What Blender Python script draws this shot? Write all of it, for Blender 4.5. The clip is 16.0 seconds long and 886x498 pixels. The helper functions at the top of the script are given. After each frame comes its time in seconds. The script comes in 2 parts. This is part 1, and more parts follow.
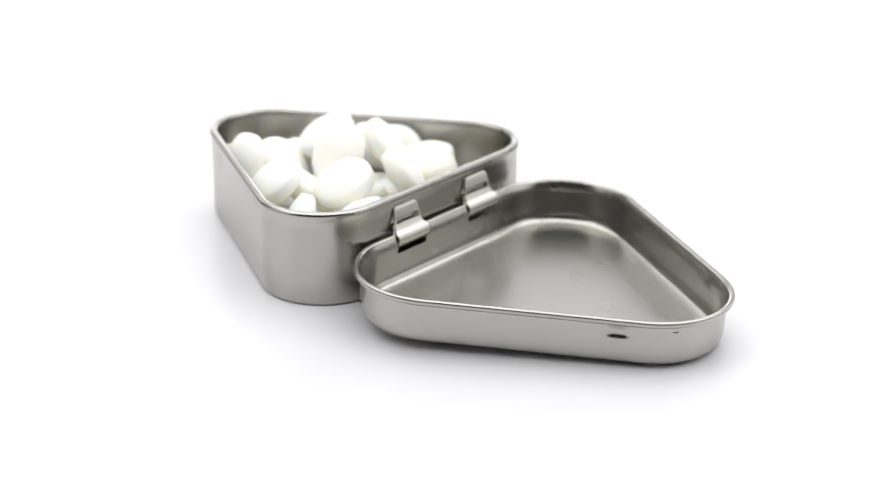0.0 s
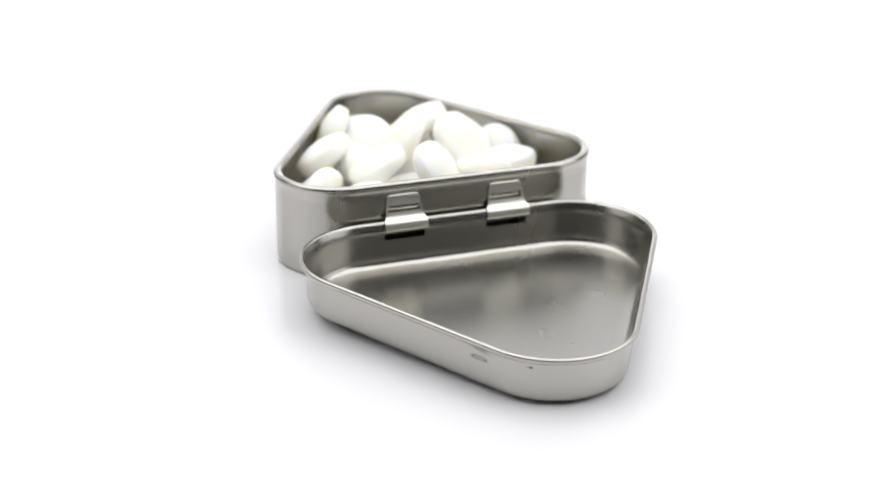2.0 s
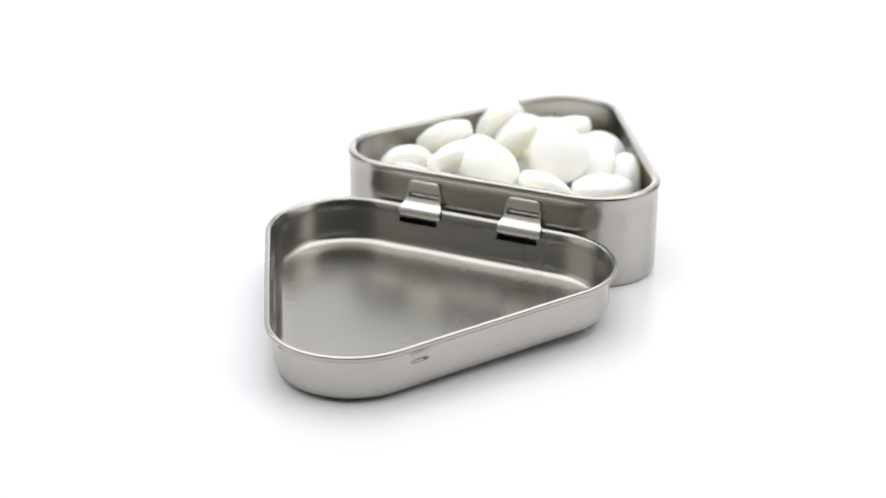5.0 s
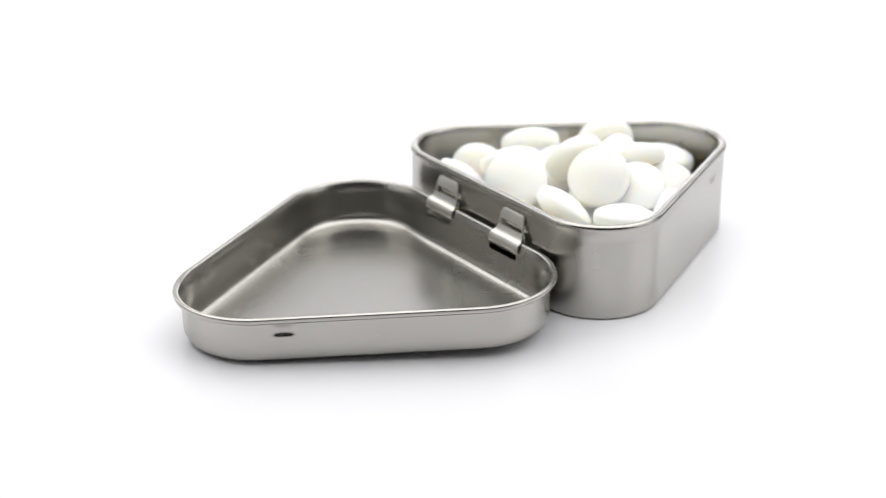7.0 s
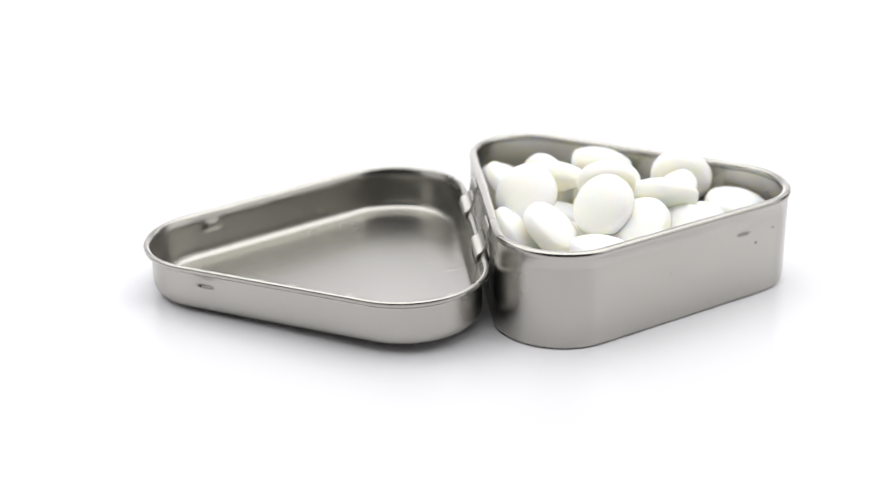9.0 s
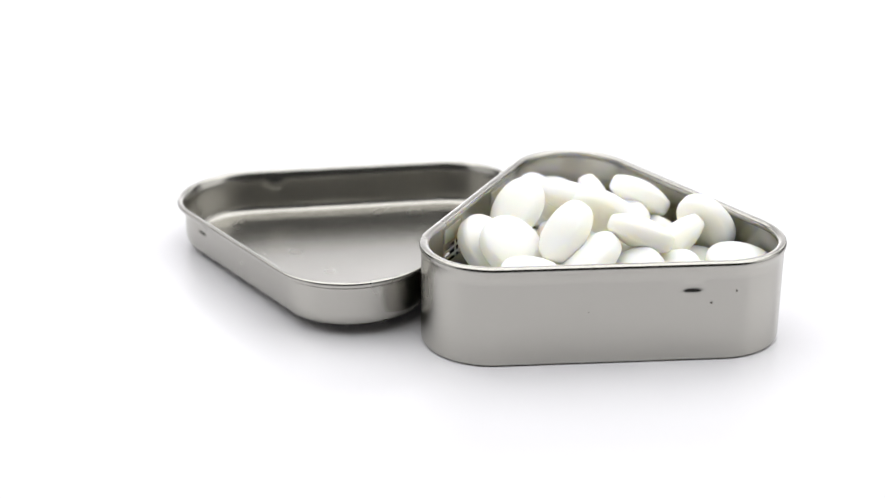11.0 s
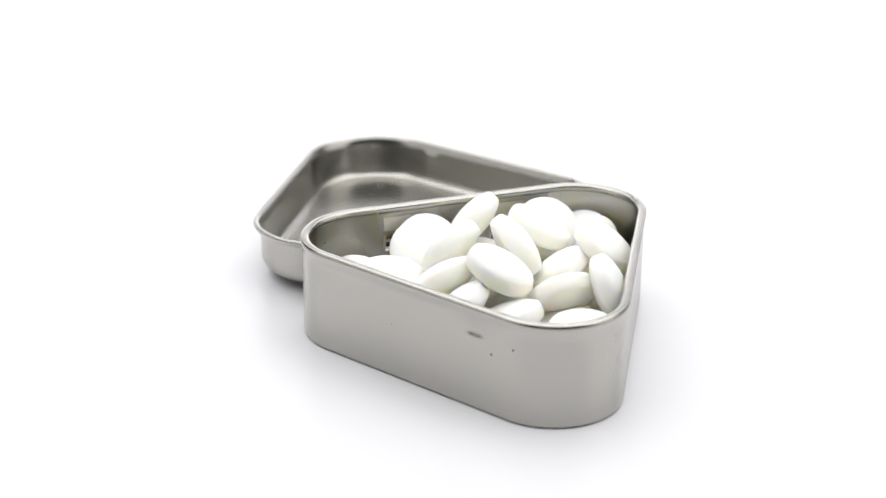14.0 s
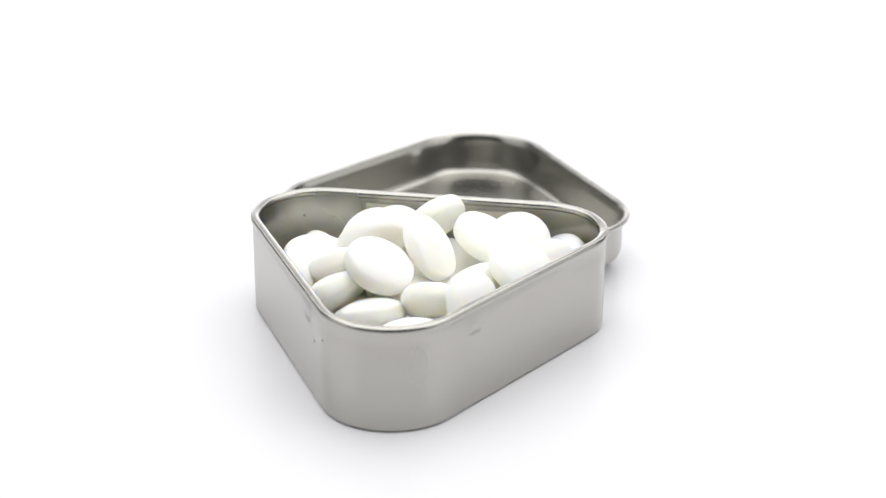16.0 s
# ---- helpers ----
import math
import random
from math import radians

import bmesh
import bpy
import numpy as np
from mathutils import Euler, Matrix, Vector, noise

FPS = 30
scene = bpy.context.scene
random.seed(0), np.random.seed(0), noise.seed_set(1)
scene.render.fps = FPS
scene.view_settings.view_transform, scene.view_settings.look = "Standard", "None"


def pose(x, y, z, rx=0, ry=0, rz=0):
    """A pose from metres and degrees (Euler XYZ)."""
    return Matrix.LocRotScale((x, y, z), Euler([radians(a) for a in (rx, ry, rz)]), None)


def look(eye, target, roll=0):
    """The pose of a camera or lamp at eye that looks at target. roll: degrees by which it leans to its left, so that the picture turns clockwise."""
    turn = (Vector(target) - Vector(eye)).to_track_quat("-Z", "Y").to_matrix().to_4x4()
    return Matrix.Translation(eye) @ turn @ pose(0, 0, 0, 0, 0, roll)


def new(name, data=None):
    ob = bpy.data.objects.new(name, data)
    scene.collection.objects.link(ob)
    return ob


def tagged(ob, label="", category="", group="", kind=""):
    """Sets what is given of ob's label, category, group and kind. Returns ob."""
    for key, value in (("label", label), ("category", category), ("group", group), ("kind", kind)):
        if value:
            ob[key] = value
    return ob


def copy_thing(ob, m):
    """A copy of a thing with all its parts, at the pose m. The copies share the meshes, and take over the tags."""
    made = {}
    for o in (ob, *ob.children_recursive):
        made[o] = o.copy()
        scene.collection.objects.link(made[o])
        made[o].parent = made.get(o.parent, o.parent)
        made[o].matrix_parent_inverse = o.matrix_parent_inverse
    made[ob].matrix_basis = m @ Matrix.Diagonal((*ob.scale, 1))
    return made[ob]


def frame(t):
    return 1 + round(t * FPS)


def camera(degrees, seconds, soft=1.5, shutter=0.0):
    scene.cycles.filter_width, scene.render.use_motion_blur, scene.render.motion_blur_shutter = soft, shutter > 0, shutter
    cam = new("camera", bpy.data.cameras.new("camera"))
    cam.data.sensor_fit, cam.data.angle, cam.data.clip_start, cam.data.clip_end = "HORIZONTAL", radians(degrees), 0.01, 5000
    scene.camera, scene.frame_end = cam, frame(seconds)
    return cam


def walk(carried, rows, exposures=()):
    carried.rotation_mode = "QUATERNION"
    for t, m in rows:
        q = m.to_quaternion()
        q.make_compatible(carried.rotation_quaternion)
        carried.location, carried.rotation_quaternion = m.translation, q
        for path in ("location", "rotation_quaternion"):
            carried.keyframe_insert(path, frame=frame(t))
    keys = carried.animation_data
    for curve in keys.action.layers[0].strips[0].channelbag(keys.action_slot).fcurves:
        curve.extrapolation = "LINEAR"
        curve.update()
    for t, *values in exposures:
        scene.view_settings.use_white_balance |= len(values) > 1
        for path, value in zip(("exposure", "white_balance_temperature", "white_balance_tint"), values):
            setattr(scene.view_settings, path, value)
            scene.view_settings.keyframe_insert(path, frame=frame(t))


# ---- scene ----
# A still camera over a slowly turning display table
FOV = 29.61
EYE = (0.0, -0.27, 0.11855)
TARGET = (-0.00626, 0.65021, -0.26855)
cam = camera(FOV, 16.0, soft=1.1)
cam.data.dof.use_dof = True
cam.data.dof.focus_distance = 0.265
cam.data.dof.aperture_fstop = 18.0
walk(cam, [(0.0, look(EYE, TARGET, 0.37)), (16.0, look(EYE, TARGET, 0.37))])

# ---- light: a white studio sweep under soft boxes ----
world = bpy.data.worlds.new("studio")
scene.world = world
world.use_nodes = True
world.node_tree.nodes["Background"].inputs["Color"].default_value = (1.0, 1.0, 1.0, 1)
world.node_tree.nodes["Background"].inputs["Strength"].default_value = 0.02


def soft_box(name, eye, target, width, height, power, colour=(1, 1, 1)):
    lamp = bpy.data.lights.new(name, "AREA")
    lamp.shape, lamp.size, lamp.size_y, lamp.energy, lamp.color = "RECTANGLE", width, height, power, colour
    ob = new(name, lamp)
    ob.matrix_world = look(eye, target)
    return ob


soft_box("soft_box_top", (0, 0.16, 0.85), (0, 0.16, 0), 1.8, 1.5, 18.3)
soft_box("soft_box_left", (-0.70, -0.15, 0.36), (0, 0, 0.03), 0.7, 0.6, 1.0)
soft_box("soft_box_right", (0.70, -0.10, 0.36), (0, 0, 0.03), 0.7, 0.6, 1.5)
soft_box("strip_light_left", (-0.70, 0.70, 0.44), (0, 0, 0.02), 0.22, 0.36, 0.6)
soft_box("strip_light_right", (0.70, 0.70, 0.44), (0, 0, 0.02), 0.22, 0.36, 0.6)
soft_box("soft_box_back", (0, 0.95, 0.72), (0, 1.45, 0.12), 1.5, 0.3, 25.0)
scene.view_settings.exposure = 0.0


# ---- materials ----
def material(name):
    m = bpy.data.materials.new(name)
    m.use_nodes = True
    nodes, links = m.node_tree.nodes, m.node_tree.links
    return m, nodes, links, nodes["Principled BSDF"]


def noise_at(nodes, links, scale, stretch=(1, 1, 1), detail=4.0, rough=0.55):
    co = nodes.new("ShaderNodeTexCoord")
    mp = nodes.new("ShaderNodeMapping")
    mp.inputs["Scale"].default_value = stretch
    tex = nodes.new("ShaderNodeTexNoise")
    tex.inputs["Scale"].default_value = scale
    tex.inputs["Detail"].default_value = detail
    tex.inputs["Roughness"].default_value = rough
    links.new(co.outputs["Object"], mp.inputs["Vector"])
    links.new(mp.outputs["Vector"], tex.inputs["Vector"])
    return tex.outputs["Fac"]


def ramp(nodes, links, fac, low, high, a=0.3, b=0.7):
    r = nodes.new("ShaderNodeMapRange")
    r.inputs["From Min"].default_value, r.inputs["From Max"].default_value = a, b
    r.inputs["To Min"].default_value, r.inputs["To Max"].default_value = low, high
    links.new(fac, r.inputs["Value"])
    return r.outputs["Result"]


def mixed(nodes, links, fac, one, two):
    m = nodes.new("ShaderNodeMix")
    m.data_type = "RGBA"
    m.inputs["A"].default_value, m.inputs["B"].default_value = (*one, 1), (*two, 1)
    links.new(fac, m.inputs["Factor"])
    return m.outputs["Result"]


def bumped(nodes, links, bsdf, fac, strength, distance):
    b = nodes.new("ShaderNodeBump")
    b.inputs["Strength"].default_value, b.inputs["Distance"].default_value = strength, distance
    links.new(fac, b.inputs["Height"])
    links.new(b.outputs["Normal"], bsdf.inputs["Normal"])


def tinplate(name, one, two, rough_low, rough_high):
    m, nodes, links, bsdf = material(name)
    bsdf.inputs["Metallic"].default_value = 1.0
    blotch = noise_at(nodes, links, 70, detail=2)
    grain = noise_at(nodes, links, 120, (1, 1, 0.35), detail=1.5)
    links.new(mixed(nodes, links, blotch, one, two), bsdf.inputs["Base Color"])
    links.new(ramp(nodes, links, grain, rough_low, rough_high, 0.1, 0.9), bsdf.inputs["Roughness"])
    bumped(nodes, links, bsdf, noise_at(nodes, links, 1900, detail=2), 0.015, 0.00012)
    return m


METAL = tinplate("satin_tinplate", (0.445, 0.434, 0.402), (0.475, 0.463, 0.430), 0.245, 0.285)
# Hinge tinplate, lightened: the top light its tabs catch is put into the colour.
LIT_METAL = tinplate("lit_hinge_metal", (0.70, 0.685, 0.63), (0.76, 0.745, 0.69), 0.36, 0.44)


def mint_material():
    m, nodes, links, bsdf = material("pressed_mint")
    fine = noise_at(nodes, links, 2200, detail=4)
    soft = noise_at(nodes, links, 260, detail=3)
    links.new(mixed(nodes, links, soft, (0.987, 0.968, 0.872), (0.99, 0.975, 0.90)), bsdf.inputs["Base Color"])
    bsdf.inputs["Roughness"].default_value = 0.55
    bsdf.inputs["Subsurface Weight"].default_value = 0.9
    bsdf.inputs["Subsurface Radius"].default_value = (1.0, 0.88, 0.6)
    bsdf.inputs["Subsurface Scale"].default_value = 0.0045
    bumped(nodes, links, bsdf, fine, 0.18, 0.0001)
    return m


MINT = mint_material()


def rust_material():
    m, nodes, links, bsdf = material("dark_speck")
    links.new(mixed(nodes, links, noise_at(nodes, links, 3000), (0.10, 0.09, 0.08), (0.2, 0.18, 0.16)), bsdf.inputs["Base Color"])
    bsdf.inputs["Roughness"].default_value = 0.6
    return m


RUST = rust_material()


def sweep_material():
    m, nodes, links, bsdf = material("white_gloss_card")
    soft = noise_at(nodes, links, 9, detail=3)
    fine = noise_at(nodes, links, 400, detail=3)
    links.new(mixed(nodes, links, soft, (0.80, 0.794, 0.82), (0.815, 0.809, 0.834)), bsdf.inputs["Base Color"])
    links.new(ramp(nodes, links, soft, 0.15, 0.21), bsdf.inputs["Roughness"])
    bumped(nodes, links, bsdf, fine, 0.02, 0.0001)
    return m


CARD = sweep_material()


# ---- mesh helpers ----
def part(name, bm, mat, parent=None, label="", smooth=True):
    me = bpy.data.meshes.new(name)
    bmesh.ops.recalc_face_normals(bm, faces=bm.faces)
    bm.to_mesh(me)
    bm.free()
    me.materials.append(mat)
    if smooth:
        for f in me.polygons:
            f.use_smooth = True
        me.set_sharp_from_angle(angle=radians(40))
    ob = new(name, me)
    ob.parent = parent
    if label:
        tagged(ob, label)
    return ob


MM = 0.001


# ---- the sweep ----
def studio_sweep():
    bm = bmesh.new()
    rows = [(-0.17, -0.03), (-0.17, 0.0), (1.0, 0.0)]
    for k in range(1, 17):
        a = k / 16 * math.pi / 2
        rows.append((1.0 + 0.8 * math.sin(a), 0.8 - 0.8 * math.cos(a)))
    rows.append((1.8, 1.6))
    ends = [[bm.verts.new((x, y, z)) for x in (-1.4, 1.4)] for y, z in rows]
    for a, b in zip(ends, ends[1:]):
        bm.faces.new((a[0], a[1], b[1], b[0]))
    return tagged(part("ground", bm, CARD), "seamless glossy white studio sweep under the tin", "ground", kind="structure")


studio_sweep()


def unseen_floor():
    """Unseen dark floor, added; the sweep lies on it, the metal's reflections stay dark."""
    m, nodes, links, bsdf = material("added_dark_floor")
    links.new(mixed(nodes, links, noise_at(nodes, links, 6), (0.045, 0.045, 0.047), (0.06, 0.06, 0.062)), bsdf.inputs["Base Color"])
    bsdf.inputs["Roughness"].default_value = 0.7
    bm = bmesh.new()
    corners = [[bm.verts.new((x, y, z)) for x, y in ((-4, -4), (4, -4), (4, 4), (-4, 4))] for z in (-0.08, -0.03)]
    bm.faces.new(corners[0][::-1])
    bm.faces.new(corners[1])
    for k in range(4):
        bm.faces.new((corners[0][k], corners[0][(k + 1) % 4], corners[1][(k + 1) % 4], corners[1][k]))
    return tagged(part("floor", bm, m, smooth=False), "unseen dark grey floor, added under and round the white sweep", "floor", kind="structure")


unseen_floor()


# ---- the tin: a rounded triangle, hinged along its base ----
def outline(c, e, r, base, sign, marks):
    """Points and outward normals round a rounded triangle whose base lies at y = base; sign tells to which side the tip points.
    marks: for each of the three straight sides, distances along it at which a column of vertices stands."""
    centres = [(-c, base + sign * r), (c, base + sign * r), (0.0, base + sign * (r + e))]
    lean = math.degrees(math.atan2(e, c))
    # outward normals of the sides: base, right, left (for sign +1)
    n_base, n_right, n_left = -90.0, 90.0 - lean, 90.0 + lean
    turns = [(centres[1], n_base, n_right), (centres[2], n_right, n_left), (centres[0], n_left, 270.0)]
    loop = []
    for k, (cc, a, b) in enumerate(turns):
        steps = 28
        for i in range(steps + 1):
            t = radians(a + (b - a) * i / steps)
            n = (math.cos(t), sign * math.sin(t))
            loop.append((cc[0] + r * n[0], cc[1] + r * n[1], n[0], n[1], -1, 0.0))
        nxt = turns[(k + 1) % 3][0]
        length = math.hypot(nxt[0] - cc[0], nxt[1] - cc[1])
        n = loop[-1][2:4]
        for d in marks[k]:
            f = d / length
            if 0.0 < f < 1.0:
                loop.append((cc[0] + (nxt[0] - cc[0]) * f + r * n[0], cc[1] + (nxt[1] - cc[1]) * f + r * n[1], n[0], n[1], k, d))
    return loop


def shell(bm, loop, profile, holes=(), dents=()):
    """Sweeps the profile (offset outwards, height) round the loop, in millimetres. holes: (side, from, to, low, high); dents: (side, along, height, wide, tall, deep)."""
    rings = []
    for o, z in profile:
        ring = []
        for x, y, nx, ny, side, d in loop:
            push = 0.0
            for s, along, high, wide, tall, deep in dents:
                if s == side and -3.2 < o < 0.6:
                    g = ((d - along) / wide) ** 4 + ((z - high) / tall) ** 4
                    push -= deep * math.exp(-g)
            ring.append(bm.verts.new(((x + nx * (o + push)) * MM, (y + ny * (o + push)) * MM, z * MM)))
        rings.append(ring)
    n = len(loop)
    for j in range(len(profile) - 1):
        zm = (profile[j][1] + profile[j + 1][1]) / 2
        for i in range(n):
            k = (i + 1) % n
            cut = False
            for s, a, b, low, high in holes:
                da, db = loop[i], loop[k]
                if da[4] == s and db[4] == s and a - 1e-6 <= min(da[5], db[5]) and max(da[5], db[5]) <= b + 1e-6 and low < zm < high:
                    cut = abs(profile[j][1] - profile[j + 1][1]) > 1e-6
            if not cut:
                bm.faces.new((rings[j][i], rings[j][k], rings[j + 1][k], rings[j + 1][i]))
    bm.faces.new(rings[0][::-1])
    bm.faces.new(rings[-1])


def fine(*spots):
    """Columns close together round each spot along a side."""
    out = []
    for at, half, count in spots:
        out += [at - half + 2 * half * k / count for k in range(count + 1)]
    return sorted(set(round(v, 4) for v in out))


def levels(low, high, count):
    return [low + (high - low) * k / count for k in range(count + 1)]


# box: fitted plan in millimetres
BC, BE, BR, BH, BASE = 18.13, 31.21, 11.11, 16.84, 1.61
LC, LE, LR, LH = 17.62, 29.72, 12.52, 8.68
B_SIDE = math.hypot(BC, BE)
L_SIDE = math.hypot(LC, LE)
HINGES = ((-13.0, -6.25), (5.9, 12.8))


def tin():
    thing = tagged(new("tin"), "open triangular silver metal tin holding white mints", "tin")
    # the box
    dents = [(0, 30.2, 12.9, 1.5, 0.8, 0.22), (1, B_SIDE - 30.2, 12.9, 1.5, 0.8, 0.18)]
    cuts = [BC + x for a, b in HINGES for x in (a + 0.35, b - 0.35)]
    loop = outline(BC, BE, BR, BASE, 1, [fine((30.2, 3.0, 20)), fine((B_SIDE - 30.2, 3.0, 20)), cuts])
    H = BH
    outer = [(-0.8, 0.0), (-0.42, 0.06), (-0.16, 0.22), (-0.03, 0.5), (0.0, 0.95), (0.0, 8.4), (0.0, 10.6)] + [(0.0, z) for z in levels(11.2, 13.7, 14)]
    bead = [(0.0, H - 1.6), (0.12, H - 1.35), (0.25, H - 1.0), (0.3, H - 0.65), (0.22, H - 0.3), (0.0, H - 0.08), (-0.3, H), (-0.62, H - 0.01), (-0.95, H - 0.13),
            (-1.2, H - 0.4), (-1.26, H - 0.75), (-1.12, H - 1.08), (-0.8, H - 1.3), (-0.42, H - 1.42)]
    inner = [(-0.32, z) for z in levels(13.7, 11.2, 14)] + [(-0.32, 10.6), (-0.32, 8.4), (-0.32, 1.7), (-0.42, 1.1), (-0.8, 0.6), (-1.5, 0.4)]
    slots = [(2, BC + a + 0.3, BC + b - 0.3, 8.4, 11.3) for a, b in HINGES]
    bm = bmesh.new()
    shell(bm, loop, outer + bead + inner, slots, dents)
    part("body", bm, METAL, thing, "satin silver tinplate box with a rolled rim")
    # the lid lies open, its tip on the table and its hinge side a little raised
    dents = [(0, 30.6, 5.95, 1.6, 0.76, 0.28), (1, L_SIDE - 30.6, 5.95, 1.6, 0.76, 0.28)]
    cuts = [LC + x for a, b in HINGES for x in (a - 0.3, b + 0.3)]
    loop = outline(LC, LE, LR, 0.0, -1, [fine((30.6, 3.0, 20)), fine((L_SIDE - 30.6, 3.0, 20)), cuts])
    H = LH
    outer = [(-3.3, 0.0), (-2.5, 0.06), (-1.6, 0.26), (-0.85, 0.6), (-0.32, 1.15), (-0.06, 1.85), (0.0, 2.5), (0.0, 3.6)] + [(0.0, z) for z in levels(4.6, 6.7, 14)]
    bead = [(0.02, H - 1.5), (0.16, H - 1.36), (0.2, H - 1.15), (0.26, H - 1.05), (0.55, H - 1.12), (0.92, H - 1.02), (1.16, H - 0.78), (1.23, H - 0.45),
            (1.12, H - 0.15), (0.85, H), (0.55, H - 0.05), (0.3, H - 0.25), (0.12, H - 0.6), (-0.05, H - 1.0), (-0.2, H - 1.4)]
    inner = [(-0.3, z) for z in levels(6.7, 4.6, 14)] + [(-0.3, 3.6), (-0.3, 2.6), (-0.34, 1.9), (-0.55, 1.3), (-0.95, 0.85), (-1.6, 0.56), (-2.4, 0.42), (-3.2, 0.36)]
    slots = [(2, LC + a - 0.35, LC + b + 0.35, 5.5, 6.7) for a, b in HINGES]
    bm = bmesh.new()
    shell(bm, loop, outer + bead + inner, slots, dents)
    lid = part("lid", bm, METAL, thing, "silver tinplate lid folded open and lying flat")
    tip = -(LE + 2 * LR) * MM
    lid.matrix_local = Matrix.Translation((-0.4 * MM, tip, 0)) @ pose(0, 0, 0, 1.78) @ Matrix.Translation((0, -tip, 0))
    for a, b in HINGES:
        hinge(thing, a, b)
    # small dark specks and scuffs on the walls
    n = Vector((BE, BC, 0)).normalized()
    t = Vector((-BC, BE, 0)).normalized()
    for along, high, wide in ((33.3, 10.0, 0.26), (37.2, 11.9, 0.2), (14.0, 9.0, 0.16)):
        speck(thing, Vector((BC, BASE + BR, high)) + t * along + n * BR, n, wide, wide)
    g = radians(-62)
    n = Vector((math.cos(g), math.sin(g), 0))
    speck(thing, Vector((BC, BASE + BR, 12.0)) + n * (BR - 0.32), -n, 0.25, 0.25)
    g = radians(-90 - 36)
    n = Vector((math.cos(g), math.sin(g), 0))
    speck(lid, Vector((0, -(LR + LE), 6.45)) + n * LR, n, 0.55, 0.16)
    return thing


def hinge(thing, a, b):
    """A bent strip: a tab with a window that stands out of the box's slot, then a curl over the lid's rim."""
    path = [(1.56, 14.7, 0.62), (1.47, 14.66, 0.73), (1.38, 14.52, 0.82), (1.27, 14.2, 0.87), (1.17, 13.75, 0.895), (1.08, 13.2, 0.92), (1.02, 12.85, 0.94), (0.9, 12.1, 0.97), (0.8, 11.75, 0.98),
            (0.58, 11.2, 1.0), (0.36, 10.85, 1.05), (0.04, 10.58, 1.13), (-0.32, 10.4, 1.15), (-0.6, 10.1, 1.15), (-0.78, 9.65, 1.15), (-0.8, 9.15, 1.15), (-0.66, 8.75, 1.15)]
    us = (-1.0, -0.9, -0.74, -0.4, 0.0, 0.4, 0.74, 0.9, 1.0)
    mid, half = (a + b) / 2, (b - a) / 2
    bm = bmesh.new()
    rows = [[bm.verts.new(((mid + u * half * w) * MM, y * MM, z * MM)) for u in us] for y, z, w in path]
    for j in range(len(path) - 1):
        for i in range(len(us) - 1):
            window = 11.75 < (path[j][1] + path[j + 1][1]) / 2 < 12.8 and 0 < i < len(us) - 2
            if not window:
                bm.faces.new((rows[j][i], rows[j][i + 1], rows[j + 1][i + 1], rows[j + 1][i]))
    bmesh.ops.recalc_face_normals(bm, faces=bm.faces)
    bmesh.ops.solidify(bm, geom=bm.faces[:], thickness=0.26 * MM)
    bent = part("hinge", bm, LIT_METAL, thing, "bent metal hinge tab, lightened as if catching the top light")
    # the bars of the tongue that closes the lower part of the slot
    y = BASE + 0.16
    bars = [(mid, y + back, (low + high) / 2, b - a - 0.5, 0.2, high - low) for low, high, back in ((8.9, 9.2, 0), (10.1, 10.4, 0), (12.2, 14.6, 0.3))]
    bars += [(x, y + 0.02, 10.1, 0.4, 0.16, 3.4) for x in (a + 0.45, a + 2.0, b - 0.45)]
    for x, yy, z, wide, thick, tall in bars:
        bm = bmesh.new()
        bmesh.ops.create_cube(bm, size=1.0, matrix=Matrix.Translation((x * MM, yy * MM, z * MM)) @ Matrix.Diagonal((wide * MM, thick * MM, tall * MM, 1)))
        part("tongue_bar", bm, LIT_METAL, bent, smooth=False)
    return bent


def speck(owner, at, n, wide, tall):
    """A worn dark speck on a wall with the normal n."""
    t = Vector((-n.y, n.x, 0))
    bm = bmesh.new()
    ring = []
    for k in range(9):
        g = k / 9 * 2 * math.pi
        s = 0.8 + 0.3 * math.sin(3 * g + at.x)
        p = at + n * 0.02 + t * (s * wide * math.cos(g)) + Vector((0, 0, s * tall * math.sin(g)))
        ring.append(bm.verts.new(p * MM))
    top = bm.verts.new((at + n * 0.05) * MM)
    for k in range(9):
        bm.faces.new((ring[k], ring[(k + 1) % 9], top))
    return part("speck", bm, RUST, owner, "dark worn speck")


TIN = tin()


# ---- the mints: domed tablets with a flat band round the edge ----
def mint_mesh():
    bm = bmesh.new()
    R, band, dome = 5.52, 1.25, 1.35
    face = [(R * 0.945 * k / 10, band + dome * (1 - (k / 10) ** 2.2)) for k in range(11)]
    side = [(R * 0.966, band * 0.87), (R * 0.984, band * 0.71), (R * 0.996, band * 0.52), (R, band * 0.3)]
    prof = face + side + [(r, -z) for r, z in reversed(face + side)]
    n = 40
    rings = []
    for r, z in prof:
        if r < 1e-6:
            rings.append([bm.verts.new((0, 0, z * MM))])
        else:
            rings.append([bm.verts.new((r * MM * math.cos(2 * math.pi * i / n), r * MM * math.sin(2 * math.pi * i / n), z * MM)) for i in range(n)])
    for a, b in zip(rings, rings[1:]):
        for i in range(n):
            k = (i + 1) % n
            if len(a) == 1:
                bm.faces.new((a[0], b[i], b[k]))
            elif len(b) == 1:
                bm.faces.new((a[i], b[0], a[k]))
            else:
                bm.faces.new((a[i], b[i], b[k], a[k]))
    return part("mint", bm, MINT)


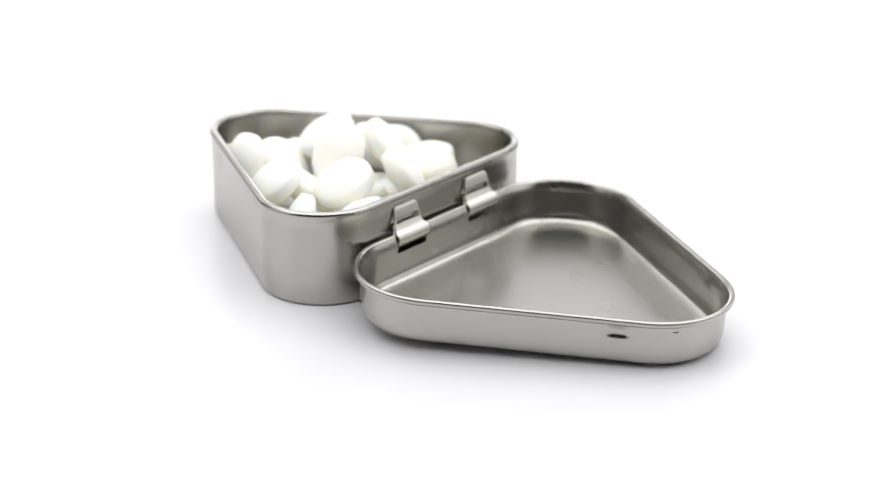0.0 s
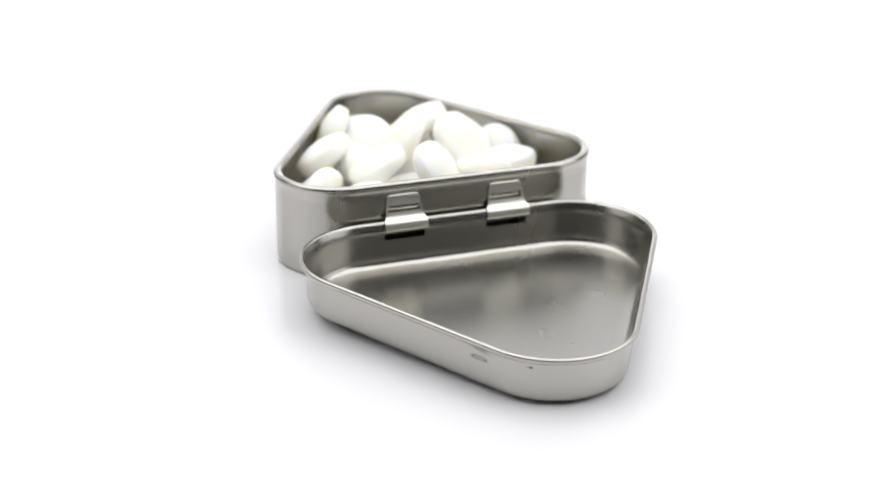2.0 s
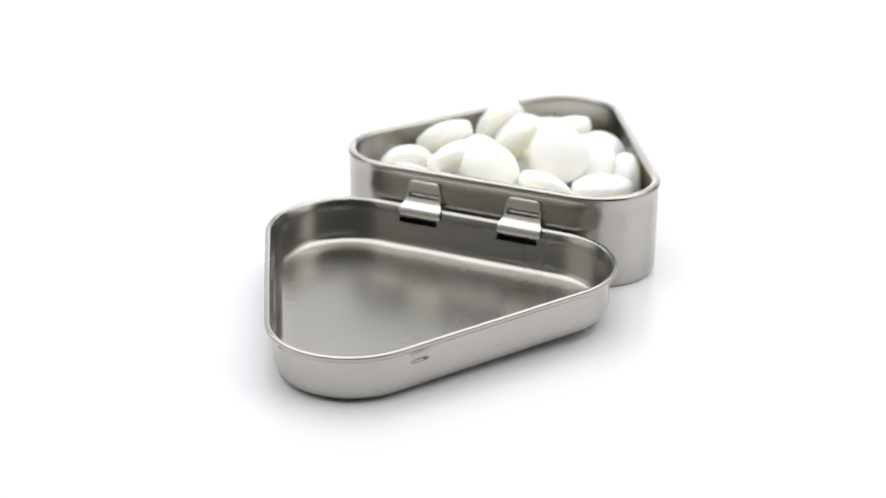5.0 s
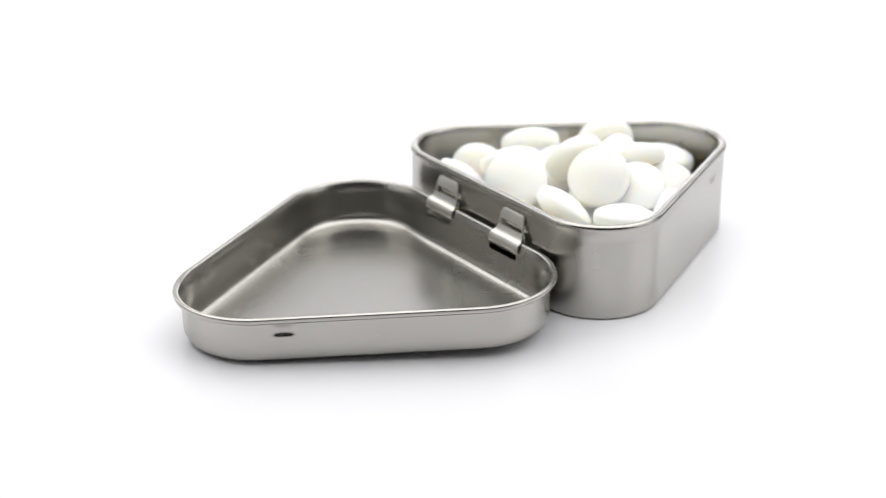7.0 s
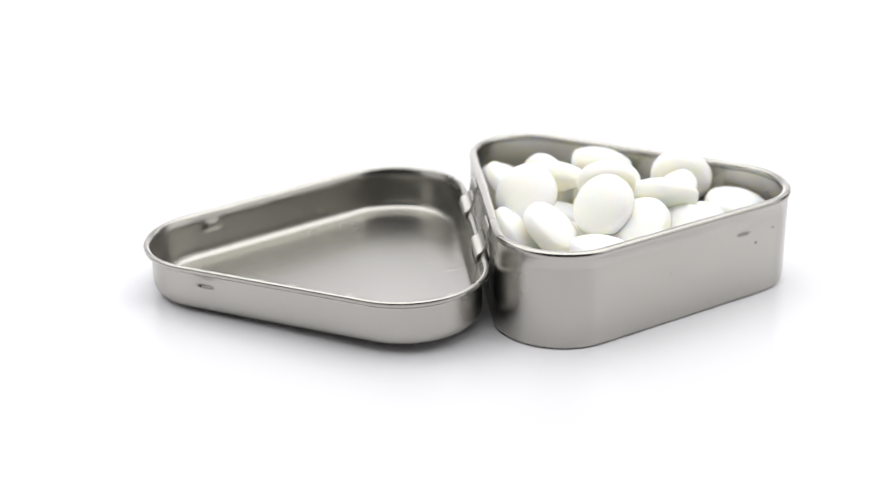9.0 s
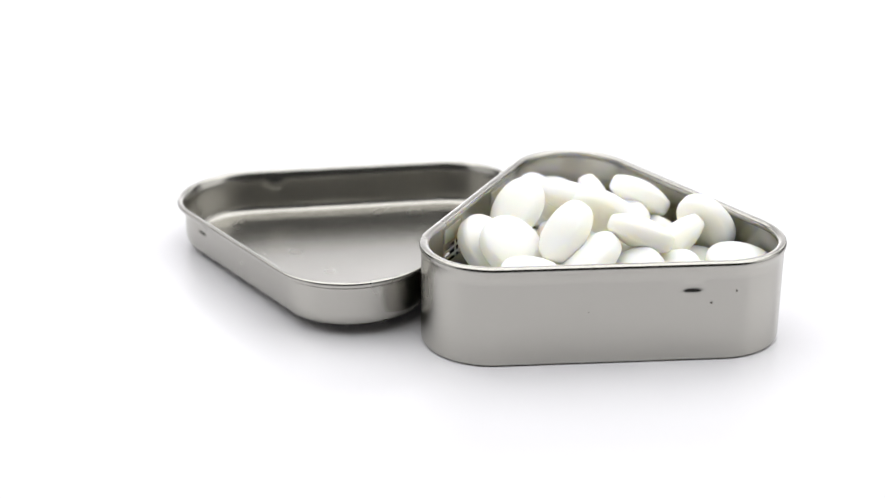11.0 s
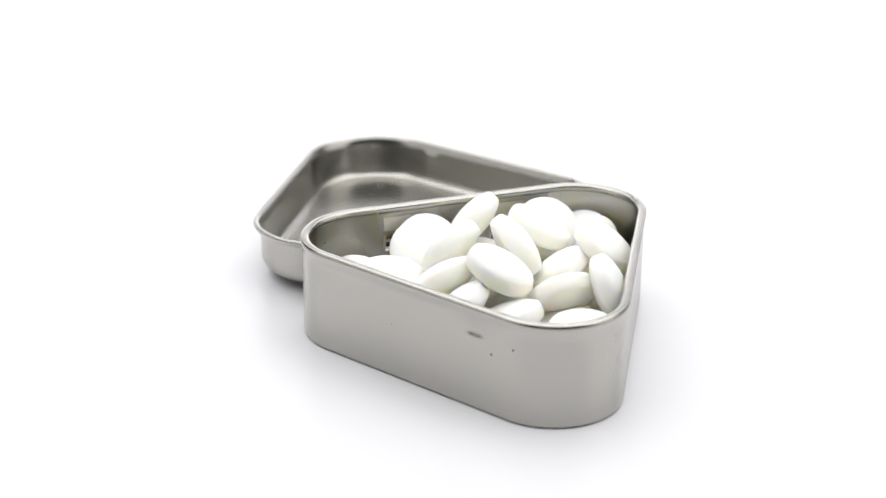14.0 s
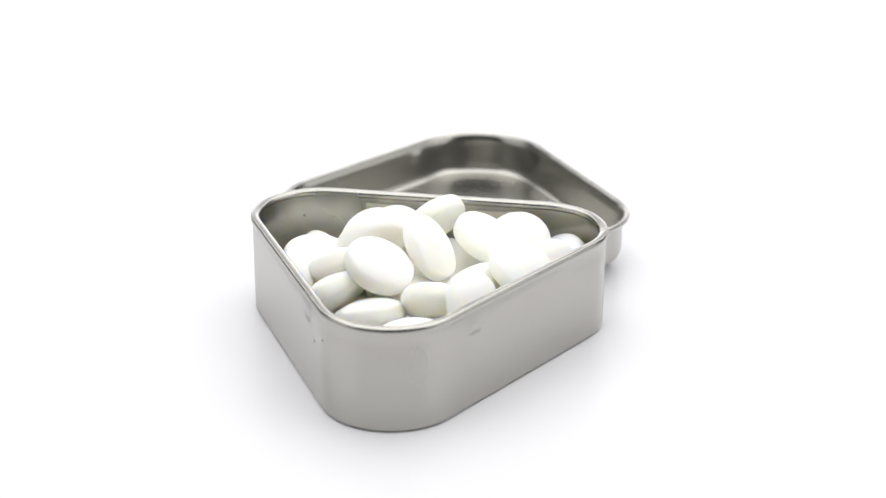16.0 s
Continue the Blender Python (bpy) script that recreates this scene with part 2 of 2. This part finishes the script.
# x, y, z of the centre in the tin, in millimetres, and the lean and its heading, in radians
MINTS = (
    (4.06, 32.83, 16.55, 0.49, 2.73),
    (-2.25, 24.05, 16.33, 0.96, 3.03),
    (-0.56, 9.41, 15.27, 0.92, -0.68),
    (-9.94, 15.35, 15.07, 0.50, 2.95),
    (-14.44, 8.18, 11.53, 0.77, 1.52),
    (7.79, 21.37, 16.14, 0.92, -0.91),
    (9.23, 12.51, 12.56, 0.67, 1.18),
    (11.07, 27.01, 13.51, 0.71, -1.07),
    (11.32, 34.46, 11.85, 0.78, -0.66),
    (4.58, 37.98, 10.53, 0.44, -0.96),
    (-5.41, 35.88, 12.36, 0.82, -1.56),
    (-11.60, 39.12, 13.79, 1.15, 2.77),
    (-17.10, 25.52, 14.61, 0.61, 2.66),
    (-20.51, 16.31, 10.18, 1.26, 2.22),
    (-9.69, 24.66, 11.22, 0.68, -0.70),
    (-3.56, 47.34, 11.08, 0.13, 1.16),
    (17.02, 19.78, 11.60, 0.17, 2.20),
    (18.33, 28.40, 10.15, 1.67, 0.56),
    (-22.86, 11.14, 3.07, 0.34, 0.30),
    (-12.82, 7.79, 3.14, 0.07, 0.00),
    (-1.00, 7.78, 3.45, 0.39, 3.00),
    (7.96, 7.77, 3.45, 0.37, 3.05),
    (18.27, 6.98, 5.89, 1.13, -2.17),
    (23.25, 11.66, 3.74, 0.48, 2.95),
    (-15.05, 17.78, 3.91, 0.45, 2.08),
    (-6.23, 16.13, 3.35, 0.39, 2.99),
    (3.56, 17.43, 3.12, 0.11, 0.30),
    (14.20, 15.88, 3.46, 0.39, 1.79),
    (-11.73, 27.95, 3.14, 0.09, 2.10),
    (-1.24, 25.76, 3.53, 0.42, 1.93),
    (8.69, 25.63, 3.65, 0.46, 0.48),
    (18.13, 23.47, 4.21, 0.56, 0.84),
    (-8.89, 38.56, 3.11, 0.23, -0.60),
    (2.62, 35.77, 3.07, 0.27, -2.47),
    (-2.33, 48.31, 3.15, 0.32, -1.26),
    (6.38, 43.93, 5.09, 0.82, -1.89),
    (-21.05, 8.04, 8.45, 0.72, 0.60),
    (-4.65, 7.77, 7.57, 0.40, -3.04),
    (6.49, 6.69, 10.58, 0.88, 1.47),
    (-4.26, 17.28, 9.21, 0.36, 2.19),
    (6.30, 17.70, 8.01, 0.46, -0.82),
    (-14.91, 31.81, 7.80, 0.98, 2.57),
    (-3.70, 31.57, 6.20, 0.20, 2.34),
    (1.79, 26.91, 9.86, 0.38, -1.09),
    (12.68, 32.80, 4.04, 0.53, 0.79),
    (-4.62, 40.83, 7.37, 0.56, 1.00),
    (-20.67, 23.25, 6.18, 1.28, 2.28),
)


def mint_pose(x, y, z, lean, heading):
    n = Vector((math.sin(lean) * math.cos(heading), math.sin(lean) * math.sin(heading), math.cos(lean)))
    return Matrix.Translation((x * MM, y * MM, z * MM)) @ n.to_track_quat("Z", "Y").to_matrix().to_4x4()


def mints():
    first = tagged(mint_mesh(), "white round domed peppermint tablet lying in the tin", "mint", "mints in the tin")
    made = [(first, mint_pose(*MINTS[0]))]
    for row in MINTS[1:]:
        made.append((copy_thing(first, Matrix.Identity(4)), mint_pose(*row)))
    return made


PILE = mints()

# ---- the turn: degrees at each half second ----
TURN = (-0.25, -7.63, -15.21, -22.88, -30.55, -38.18, -45.75, -53.25, -60.7, -68.1, -75.47, -82.83, -90.2, -97.59, -105.01, -112.45, -119.93,
        -127.45, -134.99, -142.55, -150.12, -157.68, -165.23, -172.76, -180.27, -187.74, -195.2, -202.62, -210.03, -217.41, -224.78, -232.16, -239.51)


def motions():
    place = pose(-0.00111, 0.00332, 0, 0, 0, 50.69)
    turns = [(k * 0.5, pose(0, 0, 0, 0, 0, a) @ place) for k, a in enumerate(TURN)]
    walk(TIN, turns)
    for ob, m in PILE:
        walk(ob, [(t, turn @ m) for t, turn in turns])


motions()
